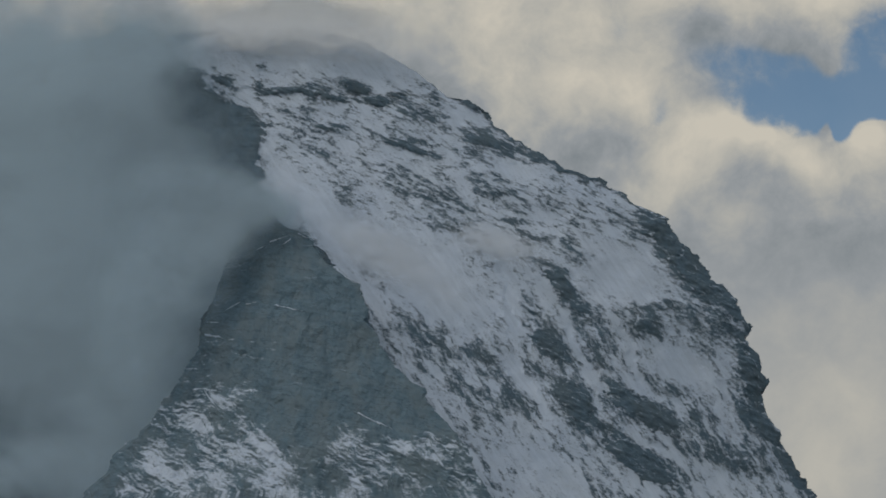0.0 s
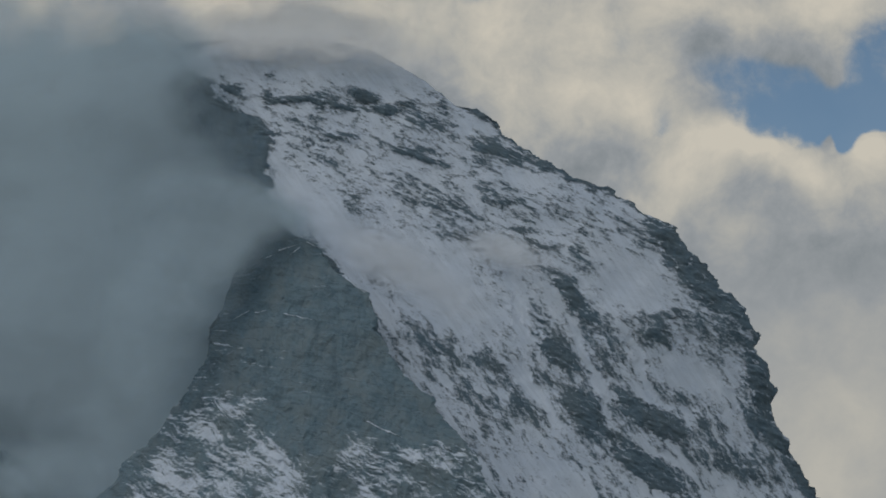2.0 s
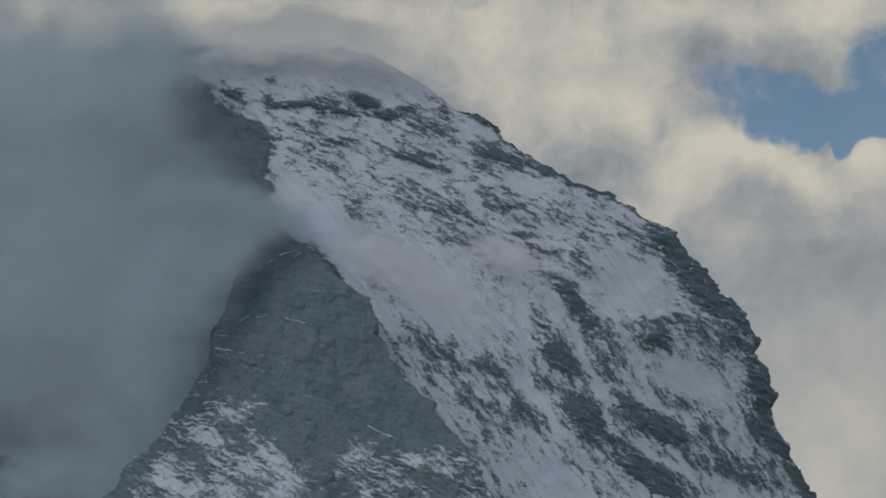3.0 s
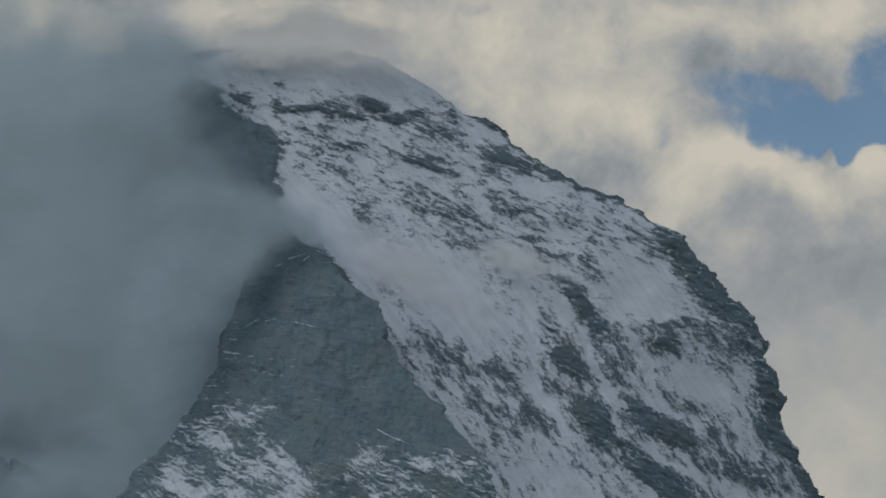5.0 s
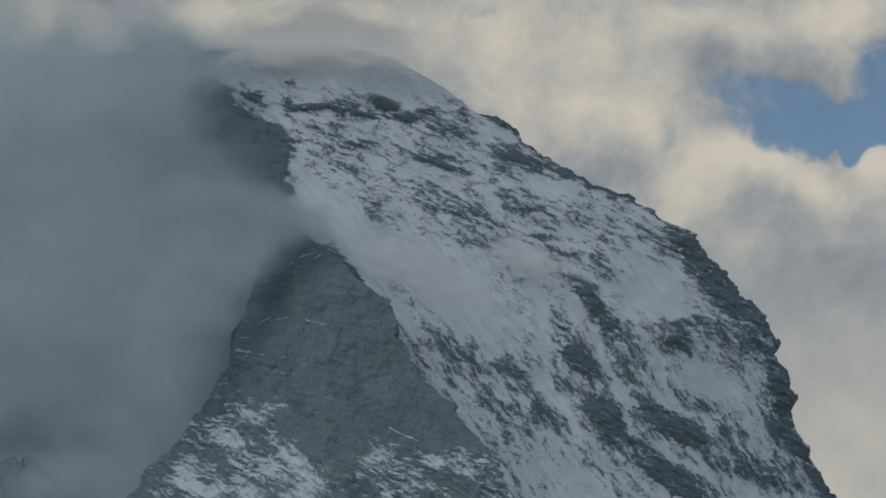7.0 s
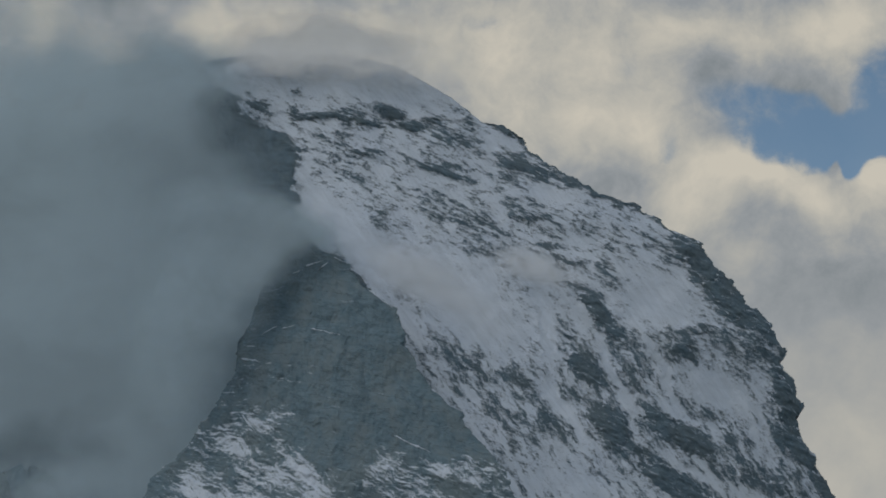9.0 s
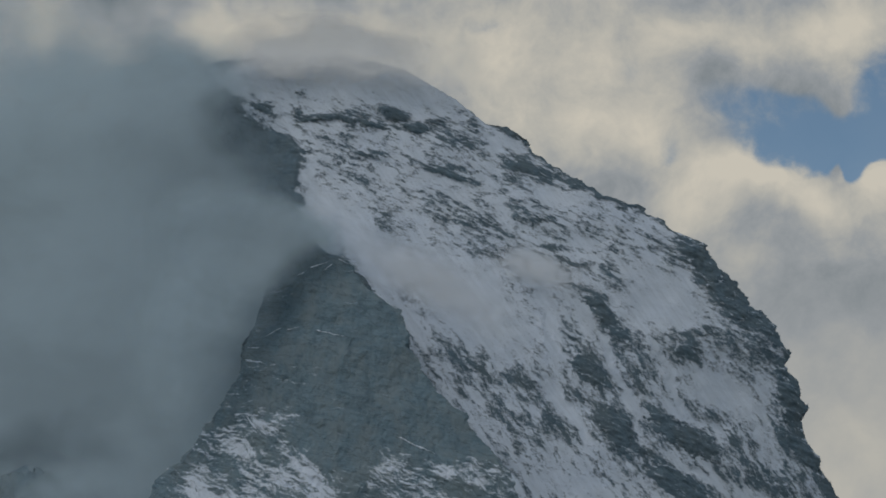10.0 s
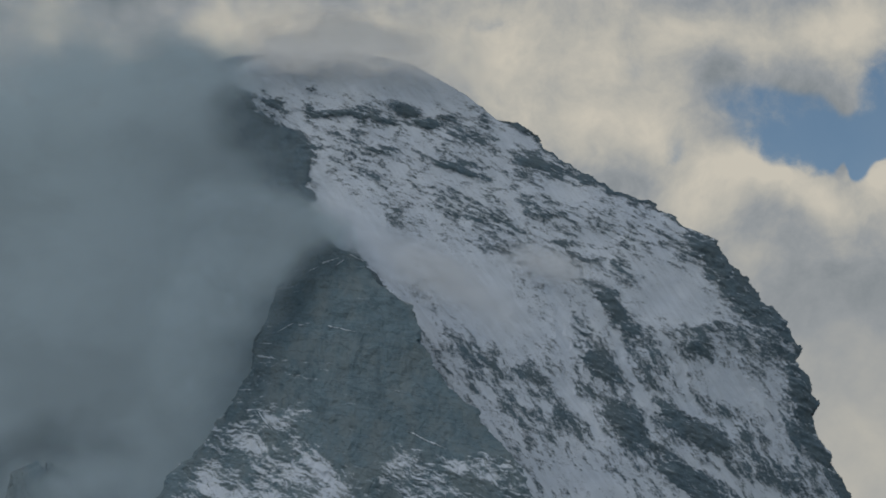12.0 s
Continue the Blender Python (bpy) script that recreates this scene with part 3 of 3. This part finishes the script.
def buttress_relief(x, z):
    wx = x + 12 * fbm(x / 45, z / 45, 140, 4)
    wz = z + 12 * fbm(x / 45, z / 45, 150, 4)
    arch = 0.0007 * (x + 215) ** 2
    u, v = along(x + 0.5 * (wx - x), z + 0.5 * (wz - z) + arch, 4)
    flutes = fbm(wx / 34, wz / 150, 160, 5, 0.55)
    beds = fbm(u / 70, v / 10, 170, 5, 0.58)
    folds = ridged(u / 130, v / 34, 174, 3, 0.5)
    fine = fbm(x / 6, z / 5, 180, 3, 0.65)
    slant, lean = ledges(wx, wz, 36, 190), overhang(wx, wz, 36, 190)
    spur = ridged((x + 0.42 * z) / 62, z / 210, 195, 4, 0.5)
    snow = marks(wx * 0.3 + x * 0.7, wz * 0.3 + z * 0.7, BUTTRESS_SNOW)
    snowline = np.interp(x, [-420, -330, -245, -190, -120, -50, 60], [712, 706, 694, 644, 640, 652, 640])
    low = step(snowline - z + 26 * fbm(wx / 40, wz / 26, 186, 4, 0.6), 0, 46)
    west = step(-225 - 0.9 * (z - 780) * 0.35 - x, -30, 50) * step(z, 600, 680)
    relief = 2.5 * flutes + 2.2 * fbm(wx / 20, wz / 26, 162, 5, 0.62) + 8 * fbm(x / 90, z / 70, 165, 4, 0.5) + 0.7 * beds + 2.0 * folds * (1 - low) + 0.4 * fine
    relief = relief + low * (5 * spur + 1.2 * slant) + west * 0.9 * slant
    spots = fbm(x / 55, z / 45, 188, 4, 0.55)
    holds = -(fbm(u / 70, (v + 1.4) / 10, 170, 5, 0.58) - fbm(u / 70, (v - 1.4) / 10, 170, 5, 0.58))
    lodged = step(holds, 0.24, 0.42) * step(spots + 0.2 * west, 0.10, 0.35)
    # Last term: snow flecks, thicker westward to put in that side's lighter tone.
    cover = -0.06 + 0.30 * lodged + low * (0.36 - 0.30 * step(line(z, BUTTRESS_WEST) + 60 - x, 0, 50) - 0.30 * lean - 0.42 * (spur - 0.5) + 0.34 * spots) + west * (0.10 - 0.10 * lean) + 0.46 * snow + 0.16 * step(spots + 0.004 * (-150 - x), 0.0, 0.5)
    return relief, cover


top = max(q[0] for q in BUTTRESS_EAST)
zb = np.concatenate((np.linspace(-20, LOW, 30)[:-1], np.arange(LOW, top, 1.2), [top]))
bw, be = line(zb, BUTTRESS_WEST), line(zb, BUTTRESS_EAST)
be = np.maximum(be, bw + 1)
cols = 520
t = np.linspace(0, 1, cols)[None, :]
grown = step(top - zb, 0, 40)
X = bw[:, None] + t * (be - bw)[:, None] + (jag(zb, 21, 7) * grown)[:, None] * (1 - t) ** 10 + (jag(zb, 22, 6) * grown)[:, None] * t ** 10
Z = np.repeat(zb[:, None], cols, 1)
rel, cov = buttress_relief(X, Z)
edge = step(t, 0, 0.015) * step(1 - t, 0, 0.015) * grown[:, None]
bw_s, be_s = softened(bw, zb, 24), softened(be, zb, 24)
width = np.minimum(1, (be_s - bw_s)[:, None] / 200)
s = np.clip((X - bw_s[:, None]) / np.maximum(20, be_s - bw_s)[:, None], -0.1, 1.1)
Y = arete_depth(Z) - 110 + 60 * width * (1 - s) ** 2 - 18 * width * np.sin(np.clip(s, 0, 1) * math.pi) - rel * edge
front = np.stack((X, Y, Z), 2)


def flank(edge_pts, inward):
    """The side of the buttress, running back into the mountain."""
    k = np.linspace(0, 1, 24)[None, :, None]
    p = np.repeat(edge_pts[:, None, :], 24, 1)
    s_ = k[..., 0]
    p[..., 1] += 170 * s_
    p[..., 0] += inward * 20 * s_ + 5 * fbm(p[..., 1] / 20, p[..., 2] / 20, 77, 4) * step(s_, 0, 0.1) * 1.0
    return p


rear_w, rear_e = flank(front[:, 0], 1.0)[:, :0:-1], flank(front[:, -1], -1.0)[:, 1:]
pts = np.concatenate((rear_w, front, rear_e), 1)
covs = np.concatenate((np.zeros(rear_w.shape[:2]), cov, np.zeros(rear_e.shape[:2])), 1)
rock_buttress = sheet("rock_buttress", pts, MAT_BUTTRESS, mountain, covs, "dark slate buttress with thin snow on ledges")
front_x, front_y = front[..., 0], front[..., 1]


def snow_ledge(x0, z0, x1, z1, thick, seed):
    """A ragged line of snow lodged on a ledge."""
    n_ = max(10, int(math.hypot(x1 - x0, z1 - z0) / 1.2))
    s_ = np.linspace(0, 1, n_)[None, :]
    v = np.linspace(-1, 1, 7)[:, None]
    body = thick * np.minimum(1, 9 * s_) * (1 - s_) ** 0.6 * np.maximum(0.1, 0.8 + 1.4 * fbm(s_ * n_ / 7, s_ * 0 + 0.3, seed, 3, 0.6))
    X_ = x0 + (x1 - x0) * s_ + 1.5 * fbm(s_ * n_ / 5, v * 0.8 + 0.2, seed + 9, 3)
    Z_ = z0 + (z1 - z0) * s_ + 1.6 * fbm(s_ * n_ / 16, s_ * 0 + 0.7, seed + 5, 3) + body * v * (0.7 + 0.8 * fbm(s_ * n_ / 3, v * 2, seed + 2, 3))
    Y_ = on_grid(front_x, front_y, zb, X_, Z_) - 0.9 * np.sqrt(np.maximum(0, 1 - v * v)) - 0.15 + 0 * s_
    return sheet("snow_ledge", np.stack((X_, Y_, Z_), 2), MAT_BUTTRESS, rock_buttress, 0.95 - 0.60 * v * v - 0.35 * (2 * s_ - 1) ** 4 + 0.9 * fbm(s_ * n_ / 4, v * 0.7, seed + 3, 3, 0.6), "thin white snow on a rock ledge")


snow_ledge(-121, 872, -85, 843, 4.0, 500)
snow_ledge(-168, 921, -147, 910, 2.4, 507)
snow_ledge(-176, 911, -190, 899, 2.6, 514)
snow_ledge(-297, 777, -266, 766, 3.2, 521)
snow_ledge(-198, 811, -155, 799, 2.4, 528)
snow_ledge(-84, 651, -29, 624, 3.2, 535)
snow_ledge(-268, 809, -245, 820, 2.4, 542)
snow_ledge(-238, 814, -222, 819, 2.4, 549)
snow_ledge(-295, 797, -275, 792, 2.4, 556)
snow_ledge(-290, 688, -268, 658, 4.0, 563)
snow_ledge(-208, 906, -180, 915, 2.6, 570)
snow_ledge(-226, 896, -212, 902, 2.2, 591)
snow_ledge(-358, 616, -331, 611, 4.0, 577)
snow_ledge(-358, 595, -340, 560, 4.8, 584)

# ---- a lone crag far down in the mist ----


def rock_tower():
    h = TOWER[2]
    z = np.concatenate((np.linspace(-20, h - 110, 24)[:-1], np.arange(h - 110, h, 1.5), [h]))
    a_ = np.linspace(0, 2 * math.pi, 161)[None, :]
    Z = np.repeat(z[:, None], 161, 1)
    r = np.interp(h - Z, [0, 2, 8, 20, 60, 110, h + 20], [3, 30, 38, 42, 50, 62, 250])
    r = r * (1 + 0.35 * fbm(np.cos(a_) * 2.5 + 0 * Z, Z / 26 + np.sin(a_) * 2.5, 301, 6, 0.62))
    ragged_top = 16 * fbm(np.cos(a_) * 2.2 + r / 30, np.sin(a_) * 2.2 + 0 * Z, 311, 5, 0.6) - 0.10 * r * (1 + np.cos(a_))
    pts_ = np.stack((TOWER[0] + r * np.cos(a_), TOWER[1] - r * np.sin(a_) * 0.8, Z + ragged_top * step(Z, h - 90, h - 10)), 2)
    ob = sheet("rock_tower", pts_, MAT_BUTTRESS, None, -0.12 + 0.3 * fbm(pts_[..., 0] / 14, Z / 9, 305, 4))
    return tagged(ob, "dark slate rock tower half lost in mist", "rock")


TOWER = (-574, 3795, 606)
rock_tower()

# ---- mist ----
MIST_RIM = [(1348, -392), (1294, -356), (1234, -306), (1164, -258), (1087, -239), (1040, -212), (1007, -189), (965, -184), (937, -175), (892, -165), (838, -156), (768, -146), (665, -144), (564, -142), (300, -400)]
CORNER = (-436, 1246)
# The cloud's own shade is put into the grey-blue of mist and spill.
MAT_SHADED_MIST = mist_material("mist", (0.53, 0.655, 0.735), 1.0)
MAT_SHADED_SPILL = mist_material("shaded_spilling_mist", (0.50, 0.61, 0.68), 1.2)
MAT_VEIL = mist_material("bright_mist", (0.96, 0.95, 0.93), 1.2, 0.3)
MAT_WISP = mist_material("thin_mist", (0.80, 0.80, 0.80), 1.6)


def mist_bank():
    """Vapour packed against the west side, thinning over the upper cliffs."""
    X, Z = np.meshgrid(np.linspace(-1500, 40, 220), np.linspace(330, 1620, 200))
    wx = X + 26 * fbm(X / 150, Z / 110, 201, 4)
    wz = Z + 30 * fbm(X / 150, Z / 110, 211, 4)
    rim = line(Z, MIST_RIM)
    cover = 1.25 * step(rim - wx, -30 - 30 * step(Z, 1000, 1100), 90 + 170 * step(Z, 900, 1080))
    cover += 0.75 * np.exp(-((wx + 265) / 110) ** 2 - ((wz - 975 + 0.25 * (wx + 265)) / 45) ** 2)
    cover -= 0.24 * np.exp(-((X - TOWER[0] + 60) / 170) ** 2 - ((Z - TOWER[2] - 40) / 110) ** 2)
    edge_fade = step(-X, -40, 60) * step(Z, 330, 420) * (1 - 0.62 * step(wz, 1080, 1350)) * step(1620 - Z, 0, 200)
    edge_fade = edge_fade * (1 - 0.44 * step(790 - wz, 0, 170) * step(-X, 380, 520))
    corner = 0.85 * np.exp(-((wx - CORNER[0]) / 105) ** 2 - ((wz - CORNER[1]) / 62) ** 2)
    Y = RIDGE - 0.42 * (SUMMIT - Z) - 14 - 45 * step(Z, 960, 1200) + 6 * fbm(X / 260, Z / 200, 221, 2)
    ob = sheet("mist_bank", np.stack((X, Y, Z), 2), MAT_SHADED_MIST, None, np.clip(np.clip(cover, 0, 1.4) * edge_fade + corner, 0, 1.4), trim=True)
    return tagged(ob, "thick grey mist bank hiding the shaded face", "mist", kind="stuff")


def mist_wisp(x, z, rx, rz, turn, dense, ahead, material, label):
    """One torn rag of vapour, bulging towards the valley."""
    r, a_ = np.meshgrid(np.linspace(0, 1, 28), np.linspace(0, 2 * math.pi, 65), indexing="ij")
    u, v = rx * r * np.cos(a_), rz * r * np.sin(a_)
    t_ = radians(-turn)
    X, Z = x + u * math.cos(t_) - v * math.sin(t_), z + u * math.sin(t_) + v * math.cos(t_)
    Y = RIDGE - 0.42 * (SUMMIT - Z) - ahead - 14 * (1 - r * r) + 4 * fbm(X / 90, Z / 70, 231, 2)
    cover = dense * (1 - r * r) ** 2
    ob = sheet("mist_wisp", np.stack((X, Y, Z), 2), material, None, cover)
    return tagged(ob, label, "mist", kind="stuff")


mist_bank()
mist_wisp(-517, 561, 152, 88, 0, 0.72, 150, MAT_SHADED_SPILL, "mist drifting before the rock tower")
mist_wisp(-43, 901, 184, 64, 30, 0.46, 40, MAT_WISP, "thin drifting mist on the snow face")
mist_wisp(112, 937, 112, 48, 20, 0.46, -20, MAT_WISP, "thin drifting mist on the snow face")


def mist_drift():
    """The bank's loose front, spilling over the buttress shoulder and the ridge."""
    X, Z = np.meshgrid(np.linspace(DRIFT_BOX[0], DRIFT_BOX[1], 170), np.linspace(DRIFT_BOX[2], DRIFT_BOX[3], 130))
    wx = X + 22 * fbm(X / 80, Z / 60, 281, 4)
    wz = Z + 16 * fbm(X / 80, Z / 60, 291, 4)
    cover = 0.80 * step(line(wz, DRIFT_RIM) - wx, -55, 85)
    inside = step(X - DRIFT_BOX[0], 0, 120) * step(DRIFT_BOX[1] - X, 0, 60) * step(Z - DRIFT_BOX[2], 0, 90) * step(DRIFT_BOX[3] - Z, 0, 80)
    Y = RIDGE - 0.42 * (SUMMIT - Z) - 150 + 5 * fbm(X / 120, Z / 90, 295, 2)
    ob = sheet("mist_drift", np.stack((X, Y, Z), 2), MAT_SHADED_SPILL, None, cover * inside, trim=True)
    return tagged(ob, "soft mist spilling over the buttress shoulder", "mist", kind="stuff")


DRIFT_BOX = (-489, -83, 626, 1065)
DRIFT_RIM = [(1037, -251), (1010, -228), (981, -182), (960, -166), (938, -176), (911, -198), (876, -226), (842, -258), (803, -288), (765, -317), (724, -338), (674, -350)]
mist_drift()


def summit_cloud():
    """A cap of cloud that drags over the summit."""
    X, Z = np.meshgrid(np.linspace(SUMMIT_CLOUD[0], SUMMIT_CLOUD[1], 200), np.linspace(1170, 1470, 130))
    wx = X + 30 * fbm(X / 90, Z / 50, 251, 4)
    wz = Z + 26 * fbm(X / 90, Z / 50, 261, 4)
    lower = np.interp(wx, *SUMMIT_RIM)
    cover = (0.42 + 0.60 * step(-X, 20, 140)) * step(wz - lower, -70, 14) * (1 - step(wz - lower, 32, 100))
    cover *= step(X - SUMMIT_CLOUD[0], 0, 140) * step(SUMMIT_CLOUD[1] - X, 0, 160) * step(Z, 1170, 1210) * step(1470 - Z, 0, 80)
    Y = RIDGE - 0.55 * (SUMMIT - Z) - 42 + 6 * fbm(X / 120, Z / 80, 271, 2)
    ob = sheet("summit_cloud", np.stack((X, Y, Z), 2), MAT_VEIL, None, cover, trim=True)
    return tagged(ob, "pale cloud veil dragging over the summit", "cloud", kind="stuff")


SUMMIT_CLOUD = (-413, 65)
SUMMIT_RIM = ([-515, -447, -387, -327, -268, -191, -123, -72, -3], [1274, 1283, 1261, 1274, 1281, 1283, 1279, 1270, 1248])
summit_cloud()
